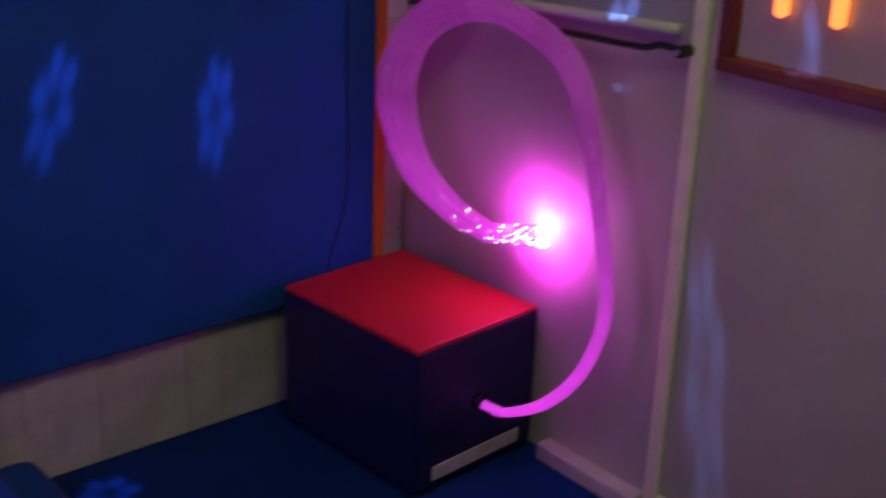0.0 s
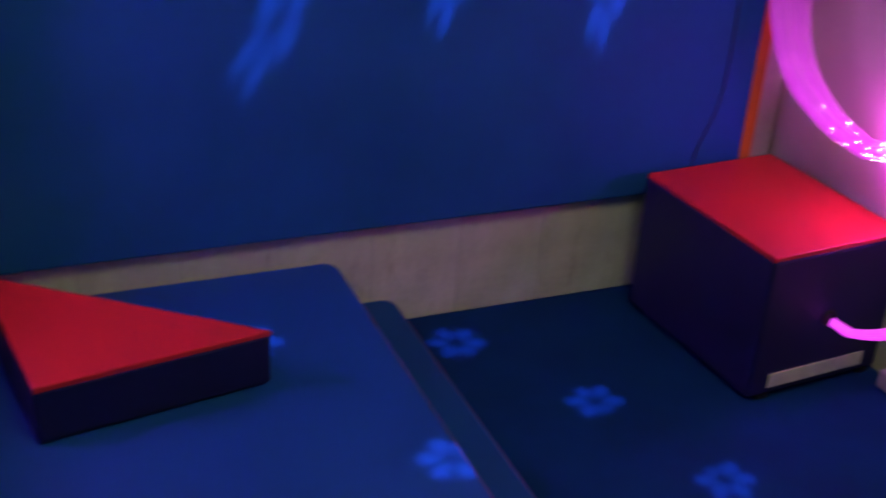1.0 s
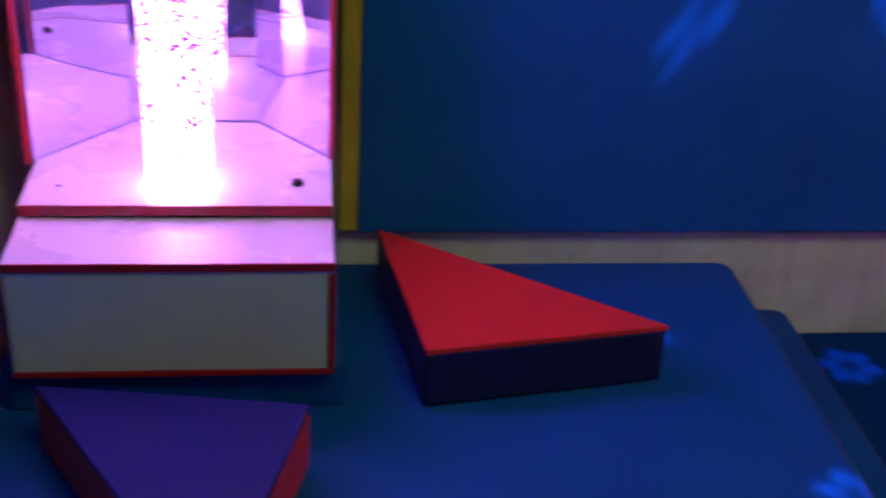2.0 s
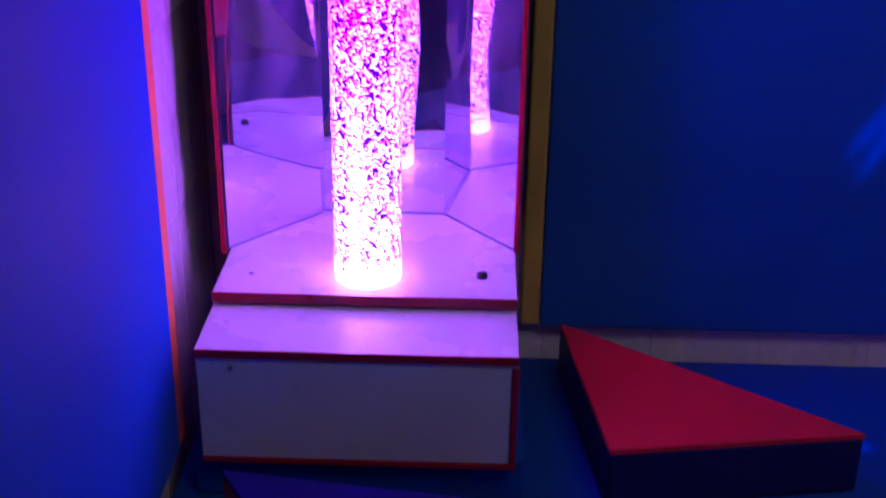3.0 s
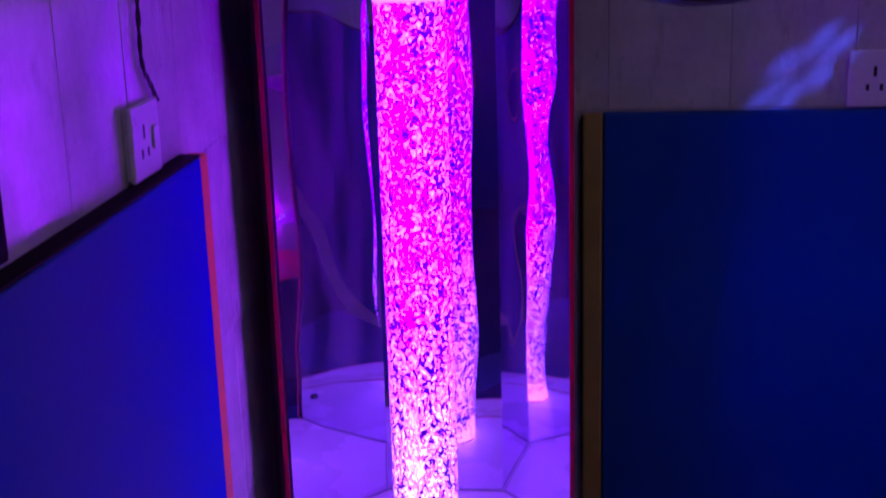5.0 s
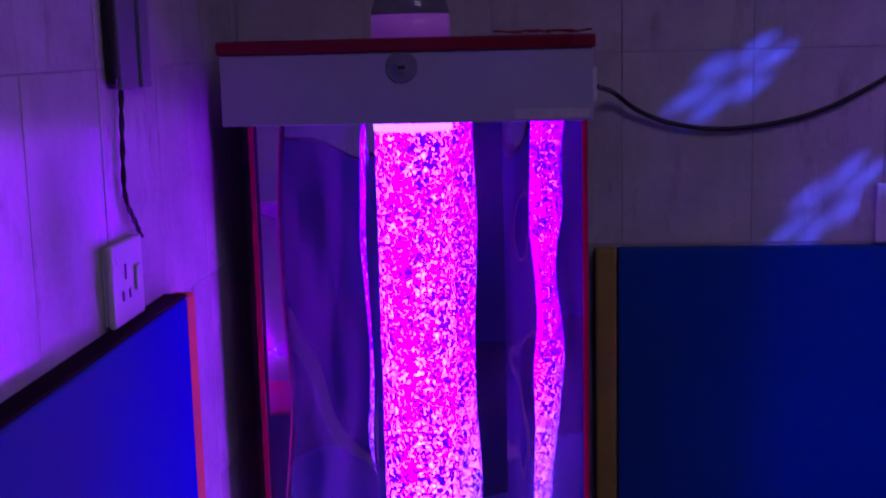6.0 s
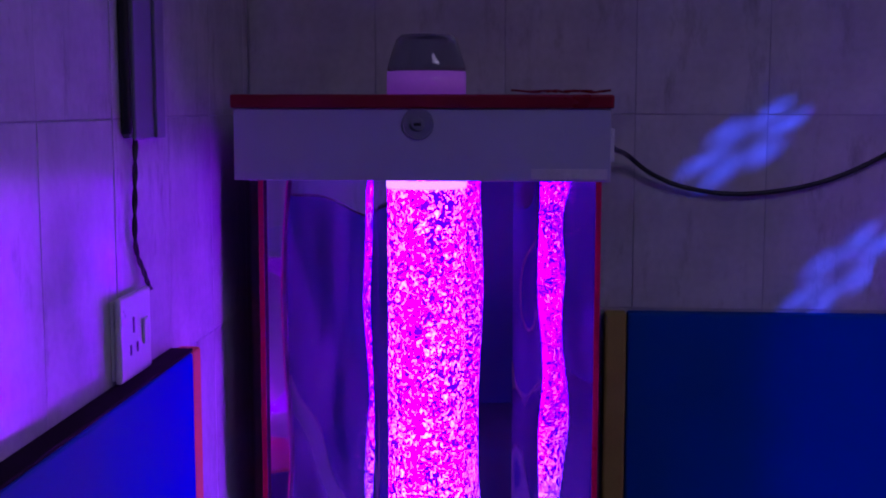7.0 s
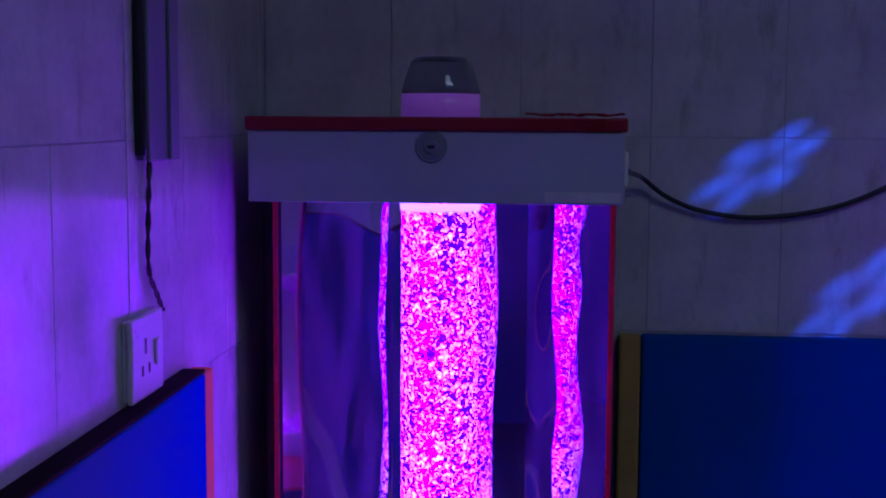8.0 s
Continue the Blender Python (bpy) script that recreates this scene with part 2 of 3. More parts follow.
def block(lo, hi, bevel=0.0, segments=2, bm=None):
    """A box between two corners, its edges rounded."""
    b = bmesh.new()
    made = bmesh.ops.create_cube(b, size=1.0)["verts"]
    for v in made:
        v.co = Vector([lo[i] + (v.co[i] + 0.5) * (hi[i] - lo[i]) for i in range(3)])
    if bevel:
        bmesh.ops.bevel(b, geom=b.edges[:], offset=bevel, segments=segments, profile=0.5, affect="EDGES")
    if bm is None:
        return b
    tmp = bpy.data.meshes.new("tmp")
    b.to_mesh(tmp)
    b.free()
    bm.from_mesh(tmp)
    bpy.data.meshes.remove(tmp)
    return bm


def prism(points, z0, z1, bevel=0.0, segments=3):
    """An upright prism over a plan, its edges rounded."""
    b = bmesh.new()
    low = [b.verts.new((x, y, z0)) for x, y in points]
    high = [b.verts.new((x, y, z1)) for x, y in points]
    n = len(points)
    b.faces.new(low[::-1])
    b.faces.new(high)
    for i in range(n):
        b.faces.new((low[i], low[(i + 1) % n], high[(i + 1) % n], high[i]))
    if bevel:
        bmesh.ops.bevel(b, geom=b.edges[:], offset=bevel, segments=segments, profile=0.5, affect="EDGES")
    return b


def turned(profile, centre=(0, 0, 0), n=48, axis="z"):
    """A shape turned round an axis; profile: (radius, height) pairs."""
    b = bmesh.new()
    rings = []
    for r, h in profile:
        ring = []
        for i in range(n):
            a = 2 * math.pi * i / n
            u, v = r * math.cos(a), r * math.sin(a)
            p = {"z": (u, v, h), "y": (u, h, v), "x": (h, u, v)}[axis]
            ring.append(b.verts.new(Vector(centre) + Vector(p)))
        rings.append(ring)
    for lo, hi in zip(rings, rings[1:]):
        for i in range(n):
            b.faces.new((lo[i], lo[(i + 1) % n], hi[(i + 1) % n], hi[i]))
    for ring in (rings[0], rings[-1]):
        b.faces.new(ring)
    return b


def smooth_path(points, steps=8):
    """Points along a smooth curve through the given ones."""
    pts = [Vector(p) for p in points]
    pts = [2 * pts[0] - pts[1]] + pts + [2 * pts[-1] - pts[-2]]
    out = []
    for a, b, c, d in zip(pts, pts[1:], pts[2:], pts[3:]):
        for k in range(steps):
            t = k / steps
            out.append(0.5 * (2 * b + (c - a) * t + (2 * a - 5 * b + 4 * c - d) * t * t + (3 * b - a - 3 * c + d) * t ** 3))
    return out + [pts[-2]]


def hose(path, radius, sides=8):
    """A round cord along a path."""
    b = bmesh.new()
    rings = []
    for i, p in enumerate(path):
        ahead = (path[min(i + 1, len(path) - 1)] - path[max(i - 1, 0)]).normalized()
        side = ahead.cross(Vector((0.13, 0.21, 0.97)))
        side = (side if side.length > 0.05 else ahead.cross(Vector((1, 0, 0)))).normalized()
        up = side.cross(ahead)
        rings.append([b.verts.new(p + radius * (math.cos(2 * math.pi * k / sides) * side + math.sin(2 * math.pi * k / sides) * up)) for k in range(sides)])
    for lo, hi in zip(rings, rings[1:]):
        for k in range(sides):
            b.faces.new((lo[k], lo[(k + 1) % sides], hi[(k + 1) % sides], hi[k]))
    b.faces.new(rings[0][::-1])
    b.faces.new(rings[-1])
    return b


# Room: back wall at y = 0, left wall at x = -0.535, right wall at x = 1.84
LEFT, RIGHT, FRONT, TOP = -0.535, 1.840, -4.2, 2.5
solid("floor", block((LEFT - 0.12, FRONT - 0.12, -0.12), (RIGHT + 0.12, 0.13, 0.0)), FLOOR_BLUE, "dark blue carpeted playroom floor", "floor", "structure")
solid("ceiling", block((LEFT - 0.12, FRONT - 0.12, TOP), (RIGHT + 0.12, 0.13, TOP + 0.1)), PLASTER, "plain white painted ceiling", "ceiling", "structure")
wall_back = solid("wall_back", block((LEFT - 0.12, 0.0018, 0.0), (RIGHT + 0.12, 0.13, TOP)), GROUT, "wall of cream glazed tiles with grey grout", "wall", "structure")
wall_left = solid("wall_left", block((LEFT - 0.12, FRONT, 0.0), (LEFT - 0.0018, 0.0016, TOP)), GROUT, "side wall of cream glazed tiles", "wall", "structure")
wall_right = solid("wall_right", block((RIGHT, FRONT, 0.0), (RIGHT + 0.12, 0.0016, TOP)), TAUPE, "taupe board wall with cream beads", "wall", "structure")
solid("wall_front", block((LEFT - 0.12, FRONT - 0.12, 0.0), (RIGHT + 0.12, FRONT, TOP)), TAUPE, "plain taupe wall", "wall", "structure")
# This panel is out of view and added to carry the assumed room light.
ceiling_light = thing("ceiling_light", (0.75, -1.8, 2.5), "unseen square ceiling panel, assumed as the room light", "ceiling light")
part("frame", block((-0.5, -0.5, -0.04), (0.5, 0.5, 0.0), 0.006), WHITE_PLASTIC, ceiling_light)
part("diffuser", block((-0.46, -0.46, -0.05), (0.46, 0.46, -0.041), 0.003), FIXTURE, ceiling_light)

# Skirting and beads on the right wall
solid("baseboard", block((RIGHT - 0.042, -0.80, 0.0), (RIGHT - 0.0005, -0.528, 0.040), 0.005), SKIRT, "scuffed cream skirting board", "skirting", "structure")
wall_panel_bead = tagged(new("trim"), "cream painted beads framing the wall board", "trim", "", "structure")
part("upright_bead", block((RIGHT - 0.014, -0.836, 0.022), (RIGHT, -0.804, 2.1), 0.004), BEAD, wall_panel_bead)
part("bottom_bead", block((RIGHT - 0.014, -2.2, 0.022), (RIGHT, -0.8365, 0.055), 0.004), BEAD, wall_panel_bead)
part("foot_board", block((RIGHT - 0.010, -2.2, 0.0), (RIGHT, -0.8005, 0.020), 0.002), SKIRT, wall_panel_bead)
solid("door_1", block((LEFT + 0.0005, -1.16, 1.175), (LEFT + 0.010, -1.015, 2.1), 0.004), MATT_BLACK, "dark door frame edge on the tiled wall", "door frame", "structure")

# Wall pads
back_pad = thing("wall_pad", (0, 0, 0), "large blue vinyl wall pad with yellow and orange cloth ends", "wall pad", "wall pads")
part("panel", block((0.057, -0.030, 0.250), (1.735, -0.0005, 1.149), 0.004), BLUE_PAD, back_pad)
part("edge_strip", block((0.022, -0.029, 0.252), (0.056, -0.0005, 1.149), 0.005), YELLOW, back_pad, "yellow cloth strip")
part("edge_strip", block((1.736, -0.029, 0.252), (1.768, -0.0005, 1.149), 0.005), ORANGE, back_pad, "orange cloth strip")
side_pad = thing("wall_pad", (0, 0, 0), "blue vinyl wall pad with an orange cloth end", "wall pad", "wall pads")
part("panel", block((LEFT + 0.0005, -4.1, 0.250), (LEFT + 0.030, -0.449, 1.164), 0.004), BLUE_PAD, side_pad)
part("edge_strip", block((LEFT + 0.0005, -0.448, 0.252), (LEFT + 0.029, -0.411, 1.164), 0.004), ORANGE, side_pad, "orange cloth strip")
# Black strip laid on the pad top in place of the shade there.
part("top_binding", block((LEFT + 0.0005, -4.1, 1.1645), (LEFT + 0.0295, -0.449, 1.169), 0.0015), MATT_BLACK, side_pad, "added black strip for the shade along the pad top")

# Unseen panel, added so that the mirrors reflect an even blue.
mirror_backdrop = thing("wall_pad", (0, 0, 0), "unseen blue panel added on the end wall for the mirrors to reflect", "wall pad", "wall pads")
part("panel", block((LEFT + 0.05, FRONT + 0.0005, 0.006), (RIGHT - 0.05, FRONT + 0.03, 2.4), 0.004), BLUE_PAD, mirror_backdrop)

# Floor mats


def mat_thing(x1, y0, z0, z1, label):
    ob = thing("floor_mat", (0, 0, 0), label, "floor mat", "stacked mats")
    x0, y1, r = LEFT + 0.012, -0.006, 0.03
    plan = [(x0, y0), (x1, y0)] + [(x1 - r + r * math.cos(a), y1 - r + r * math.sin(a)) for a in (0, 0.39, 0.785, 1.18, 1.57)] + [(x0, y1)]
    part("cover", prism(plan, z0, z1, 0.008), BLUE_MAT, ob)
    seam = [Vector((x1 + 0.001, y0 + 0.02 + k * (y1 - y0 - 0.06) / 24, z1 - 0.010)) for k in range(25)]
    part("piping", hose(seam, 0.0022, 6), PIPING, ob, "dark red seam piping")
    return ob


mat_thing(0.912, -1.78, 0.0, 0.066, "blue vinyl floor mat with dark red piping lying on the carpet")
mat_thing(0.780, -1.72, 0.0665, 0.174, "thick blue vinyl mat stacked on another mat")

# Cabinet of the bubble tube
W, YL, YP, ZL, ZP, ZH, ZT = 0.464, 0.488, 0.348, 0.444, 0.465, 1.371, 1.480
plinth = thing("foam_slab", (0, 0, 0), "flat blue foam slab under the bubble tube cabinet", "foam slab")
part("cover", block((-W - 0.02, -YL + 0.028, 0.1745), (0.017, -0.01, 0.2525), 0.006), BLUE_MAT, plinth)

cabinet = thing("bubble_tube_cabinet", (0, 0, 0), "white laminate corner cabinet with red edges, mirrors and a hood", "cabinet")
Z0 = 0.253
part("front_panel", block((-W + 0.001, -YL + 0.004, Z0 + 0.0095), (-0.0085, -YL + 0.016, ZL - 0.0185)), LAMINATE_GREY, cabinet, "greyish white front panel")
part("bottom_edge", block((-W, -YL, Z0), (0.002, -YL + 0.018, Z0 + 0.009), 0.0015), RED_EDGE, cabinet, "red edge band")
part("corner_edge", block((-0.008, -YL, Z0 + 0.012), (0.002, -YL + 0.018, ZL - 0.019), 0.0015), RED_EDGE, cabinet, "red edge band")
part("side_panel", block((-W, -YL + 0.0165, Z0 + 0.012), (-W + 0.0075, -0.02, ZL - 0.019)), LAMINATE, cabinet)
part("side_panel", block((-0.008, -YL + 0.0185, Z0 + 0.012), (0.0, -0.02, ZL - 0.019)), LAMINATE, cabinet)
part("ledge", block((-W, -YL + 0.0035, ZL - 0.018), (0.0, -0.02, ZL)), LAMINATE, cabinet, "white step board")
part("ledge_edge", block((-W - 0.001, -YL - 0.001, ZL - 0.0125), (0.001, -YL + 0.003, ZL + 0.0005), 0.001), RED_EDGE, cabinet, "red edge band")
part("platform", block((-W, -YP + 0.0035, ZL + 0.0052), (0.0, -0.006, ZP)), LAMINATE, cabinet, "white platform board")
part("platform_edge", block((-W - 0.001, -YP - 0.001, ZL + 0.0050), (0.001, -YP + 0.003, ZP + 0.0005), 0.001), RED_EDGE, cabinet, "red edge band")
# Uprights are coloured black to deepen the side shade and darken their reflection.
for x, reach in ((-0.4755, 0.206), (-0.001, 0.178)):
    side = part("upright_panel", block((x, -reach, ZP + 0.001), (x + 0.007, -0.006, ZH)), MATT_BLACK, cabinet, "upright board, blackened for the shade beside the cabinet")
    part("edge_band", block((x - 0.0005, -reach - 0.003, ZP + 0.001), (x + 0.0072, -reach - 0.0002, ZH), 0.0008), RED_EDGE, side, "red edge band")


def mirror_panel(a, b):
    """An upright mirror sheet between two plan points, facing the tube, with a thin back."""
    a, b = Vector(a), Vector(b)
    back = Vector((b.y - a.y, a.x - b.x)).normalized() * -0.004
    plan = [a, b, b + back, a + back]
    return prism([(p.x, p.y) for p in plan], ZP + 0.001, ZH + 0.03)


SEAMS = [(-0.4677, -0.1872), (-0.3285, -0.0235), (-0.1200, -0.0235), (-0.0016, -0.1690)]
for a, b in zip(SEAMS, SEAMS[1:]):
    part("mirror", mirror_panel(a, b), MIRROR, cabinet, "slightly wavy acrylic mirror")
    # A dark cord stands in for the shaded gap at the mirror's foot.
    part("mirror_bead", hose([Vector((a[0], a[1] - 0.003, ZP + 0.0012)), Vector((b[0], b[1] - 0.003, ZP + 0.0010))], 0.0009, 6), GREY_PLASTIC, cabinet, "thin dark line for the shaded gap under the mirror")
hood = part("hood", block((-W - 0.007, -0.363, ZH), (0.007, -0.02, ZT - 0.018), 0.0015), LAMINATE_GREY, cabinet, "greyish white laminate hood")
part("top_board", block((-W - 0.0105, -0.368, ZT - 0.0175), (0.0105, -0.02, ZT), 0.003), RED_EDGE, hood, "red top board")
part("lock_plate", turned([(0.0205, -0.3632), (0.0205, -0.3648), (0.0190, -0.3655), (0.0178, -0.3650), (0.0165, -0.3655), (0.003, -0.3657)], (-0.235, 0, 1.443), 32, "y"), GREY_PLASTIC, hood, "round grey lock plate")
part("lock_core", turned([(0.0085, -0.3658), (0.0085, -0.3685), (0.006, -0.3692), (0.002, -0.3692)], (-0.235, 0, 1.443), 24, "y"), GREY_PLASTIC, hood, "small grey lock core")
part("keyhole", block((-0.2395, -0.3698, 1.4405), (-0.2305, -0.3693, 1.4445)), BLACK, hood, "dark keyhole slot")
part("label_strip", block((-0.092, -0.3652, 1.374), (0.003, -0.3632, 1.387)), PLATE, hood, "worn pale label strip")
part("cable_box", block((0.0075, -0.345, 1.395), (0.0125, -0.305, 1.437), 0.001), WHITE_PLASTIC, hood, "white cable entry plate")
part("knob", turned([(0.0088, ZP), (0.0088, ZP + 0.005), (0.007, ZP + 0.0085), (0.003, ZP + 0.0095)], (-0.053, -0.272, 0), 20), BLACK, cabinet, "black knob")
part("screw", turned([(0.0045, ZP), (0.0045, ZP + 0.0012), (0.002, ZP + 0.0018)], (-0.415, -0.279, 0), 14), CHROME, cabinet)
part("screw", turned([(0.0042, -YL + 0.0025), (0.0042, -YL + 0.004)], (-W + 0.05, 0, ZL - 0.03), 14, "y"), CHROME, cabinet)

# A torn strip of tape left on the hood
tape = thing("tape_scrap", (0, 0, 0), "crumpled dark scrap of tape lying on the hood", "tape")
scrap = random.Random(8)
for k in range(5):
    x = -0.118 + 0.022 * k
    part("strip", hose(smooth_path([(x + 0.012 * j, -0.352 + scrap.uniform(-0.006, 0.006), ZT + 0.0022 + scrap.uniform(0, 0.003)) for j in range(4)], 4), 0.0015, 5), RED_EDGE, tape)

# Bubble tube
TX, TY, TR = -0.232, -0.273, 0.0525
tube = thing("bubble_tube", (TX, TY, ZP), "tall acrylic bubble tube glowing magenta on the white platform", "bubble tube")
HT = ZH + 0.02 - ZP
column = part("water_column", turned([(0.0, 0.004), (TR - 0.0036, 0.004)] + [(TR - 0.0036, 0.02 + k * (HT - 0.03) / 20) for k in range(21)] + [(0.0, HT)], n=40), WATER, tube, "magenta lit water full of bubbles", True)
shell = part("acrylic_tube", turned([(TR - 0.0035, 0.0006), (TR, 0.0006), (TR, HT), (TR - 0.0035, HT)], n=48), ACRYLIC, tube, "clear acrylic tube", True)
shell.visible_shadow = False
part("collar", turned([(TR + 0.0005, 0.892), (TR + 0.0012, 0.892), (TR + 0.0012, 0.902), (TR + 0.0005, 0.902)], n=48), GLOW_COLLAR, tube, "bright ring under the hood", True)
part("upper_ring", turned([(TR, ZT - ZP + 0.0005), (TR, ZT - ZP + 0.030), (TR - 0.004, ZT - ZP + 0.031), (TR - 0.004, ZT - ZP + 0.001)], n=48), PINK_RING, tube, "pink lit top of the tube", True)
dome = part("dome", turned([(TR + 0.0005, 0.0), (TR - 0.002, 0.010), (TR - 0.008, 0.029), (TR - 0.0125, 0.041), (TR - 0.019, 0.047), (0.004, 0.049),
                            (0.004, 0.0465), (TR - 0.0202, 0.0448), (TR - 0.0145, 0.0395), (TR - 0.010, 0.028), (TR - 0.004, 0.0098), (TR - 0.0015, 0.0)], (0, 0, ZT - ZP + 0.0315)), HAZY, tube, "clear plastic dome cap", True)
dome.visible_shadow = False


def bubbles():
    """Many small uneven bubbles under the tube's wall, in one mesh."""
    rng = random.Random(4)
    unit = bmesh.new()
    bmesh.ops.create_icosphere(unit, subdivisions=1, radius=1.0)
    base = [v.co.copy() for v in unit.verts]
    tris = [[v.index for v in f.verts] for f in unit.faces]
    unit.free()
    verts, faces = [], []
    for _ in range(1900):
        a, h = rng.uniform(0, 2 * math.pi), rng.uniform(0.03, HT - 0.02)
        r = rng.uniform(0.0009, 0.0022)
        turn = Euler((rng.uniform(0, 3), rng.uniform(0, 3), rng.uniform(0, 3))).to_matrix()
        size = Vector((r * rng.uniform(0.7, 1.1), r * rng.uniform(0.7, 1.1), r * rng.uniform(1.0, 2.0)))
        centre = Vector(((TR - 0.0036) * math.cos(a), (TR - 0.0036) * math.sin(a), h))
        start = len(verts)
        for v in base:
            p = turn @ Vector((v.x * size.x, v.y * size.y, v.z * size.z))
            flat = Vector((math.cos(a), math.sin(a), 0))
            p -= flat * p.dot(flat) * 0.6
            verts.append(centre + p)
        faces += [[start + i for i in t] for t in tris]
    me = bpy.data.meshes.new("bubbles")
    me.from_pydata(verts, [], faces)
    me.materials.append(BUBBLE)
    me.polygons.foreach_set("use_smooth", [True] * len(me.polygons))
    ob = new("bubbles", me)
    ob.parent = tube
    return tagged(ob, "rising air bubbles", "", "", "stuff")


bubbles()

# Foam wedges


def foam_wedge(plan, z0, z1, top, side, label, rim):
    ob = thing("foam_wedge", (0, 0, 0), label, "foam block", "foam wedges")
    part("body", prism(plan, z0, z1 - 0.004, 0.010, 3), side, ob)
    c = Vector((sum(p[0] for p in plan) / 3, sum(p[1] for p in plan) / 3))
    part("top_cover", prism([tuple(c + (Vector(p) - c) * 0.992) for p in plan], z1 - 0.012, z1, 0.0025, 2), top, ob, rim)
    return ob


foam_wedge([(0.089, -0.072), (0.141, -0.472), (0.540, -0.408)], 0.1745, 0.283, RED, NAVY, "triangular foam block with red top and navy sides on the mat", "red vinyl top")
foam_wedge([(-0.425, -0.545), (-0.150, -1.010), (-0.034, -0.602)], 0.1745, 0.283, PURPLE, RED, "triangular foam block with violet top and red sides", "violet vinyl top")

# Box with the fibre light source
box = thing("light_source_box", (1.457, -0.083, 0.0), "navy vinyl box with a red top beside the wall", "box", rz=4.17)
part("body", block((0.0, -0.424, 0.012), (0.344, 0.0, 0.326), 0.010, 3), NAVY, box)
part("top_cover", block((0.002, -0.422, 0.318), (0.342, -0.002, 0.331), 0.004, 3), RED, box, "bright red vinyl top")
for x in (0.03, 0.30):
    for y in (-0.39, -0.03):
        part("foot", block((x, y - 0.03, 0.0005), (x + 0.03, y, 0.012), 0.002), BLACK, box)
plate = part("label_plate", block((0.046, -0.4275, 0.030), (0.296, -0.4245, 0.063), 0.001), PLATE, box, "worn pale metal plate")
part("outlet", turned([(0.017, -0.4245), (0.017, -0.430), (0.013, -0.431), (0.0125, -0.4255)], (0.174, 0, 0.168), 24, "y"), BLACK, box, "black fibre outlet")

# Fibre bundle hung in a loop over the rail
bundle = thing("fibre_optic_bundle", (0, 0, 0), "looped bundle of magenta glowing optical fibres on the rail", "fibre lamp")
SPINE = [(1.660, -0.508, 0.166), (1.672, -0.552, 0.163), (1.700, -0.640, 0.212), (1.722, -0.714, 0.310), (1.745, -0.738, 0.440), (1.760, -0.694, 0.590), (1.770, -0.645, 0.738),
         (1.774, -0.582, 0.856), (1.772, -0.478, 0.914), (1.772, -0.320, 0.930), (1.752, -0.172, 0.876), (1.722, -0.118, 0.735), (1.722, -0.180, 0.590), (1.742, -0.285, 0.510), (1.768, -0.380, 0.476)]
SPREAD = [0.006, 0.008, 0.011, 0.013, 0.015, 0.018, 0.024, 0.031, 0.029, 0.025, 0.044, 0.060, 0.050, 0.034, 0.024]
rng = random.Random(11)
part("sheath", hose(smooth_path(SPINE[:2], 4), 0.010, 14), FIBRE, bundle, "magenta sheath at the outlet", True)
for k in range(125):
    a, rad = rng.uniform(0, 2 * math.pi), math.sqrt(rng.uniform(0.02, 1))
    cut = rng.uniform(0.0, 1.0) ** 0.6
    line = []
    for p, w in zip(SPINE, SPREAD):
        a += rng.uniform(-0.16, 0.16)
        i = SPINE.index(p)
        q, o = Vector(SPINE[min(i + 1, len(SPINE) - 1)]), Vector(SPINE[max(i - 1, 0)])
        ahead = (q - o).normalized()
        flat = ahead.cross(Vector((1, 0, 0))).normalized()
        line.append(Vector(p) + rad * w * (math.cos(a) * flat + 0.45 * math.sin(a) * ahead.cross(flat)))
    path = smooth_path(line, 5)
    reach = max(cut - 0.35, 0.0) / 0.65
    brush = [line[-1] + Vector((-0.006 * q, -0.185 * q, 0.052 * q + 0.020 * q * math.sin(a))) for q in (0.5 * reach, reach)] if reach else []
    path = path[: len(path) - int(9 * max(0.35 - cut, 0.0) / 0.35)] + brush
    strand = part("strand", hose(path, 0.0016, 5), FIBRE, bundle, "", True)
    tip = path[-1]
    wide = 0.0021 if reach > 0.45 else 0.0009
    part("tip", turned([(0.0005, -0.0024), (wide, -0.0016), (wide, 0.0016), (0.0005, 0.0024)], tip, 8), FIBRE_TIP, strand, "bright fibre end")

# Rail and framed pane on the right wall
rail = thing("wall_rail", (0, 0, 0), "black wall rail with a white tube above it", "rail")
part("bar", hose(smooth_path([(RIGHT - 0.030, -0.05, 0.895), (RIGHT - 0.030, -0.30, 0.905), (RIGHT - 0.030, -0.55, 0.914), (RIGHT - 0.030, -0.69, 0.919), (RIGHT - 0.030, -0.725, 0.923), (RIGHT - 0.028, -0.75, 0.931), (RIGHT - 0.026, -0.80, 0.931)], 6), 0.0065, 12), BLACK, rail, "black bar with a kinked end", True)
part("end_cap", turned([(0.007, RIGHT - 0.044), (0.011, RIGHT - 0.041), (0.011, RIGHT - 0.014), (0.009, RIGHT - 0.0005)], (0, -0.803, 0.930), 20, "x"), BLACK, rail)
part("end_screw", turned([(0.0055, RIGHT - 0.0465), (0.0055, RIGHT - 0.0442)], (0, -0.803, 0.930), 16, "x"), CHROME, rail, "pale screw head")
part("tube", hose([Vector((RIGHT - 0.018, -0.08 - 0.1 * k, 0.926 + 0.0052 * k)) for k in range(8)], 0.0105, 14), WHITE_PLASTIC, rail, "white tube", True)
part("back_plate", block((RIGHT - 0.006, -0.790, 0.925), (RIGHT - 0.0005, -0.06, 1.05), 0.002), LAMINATE_GREY, rail, "pale back board")
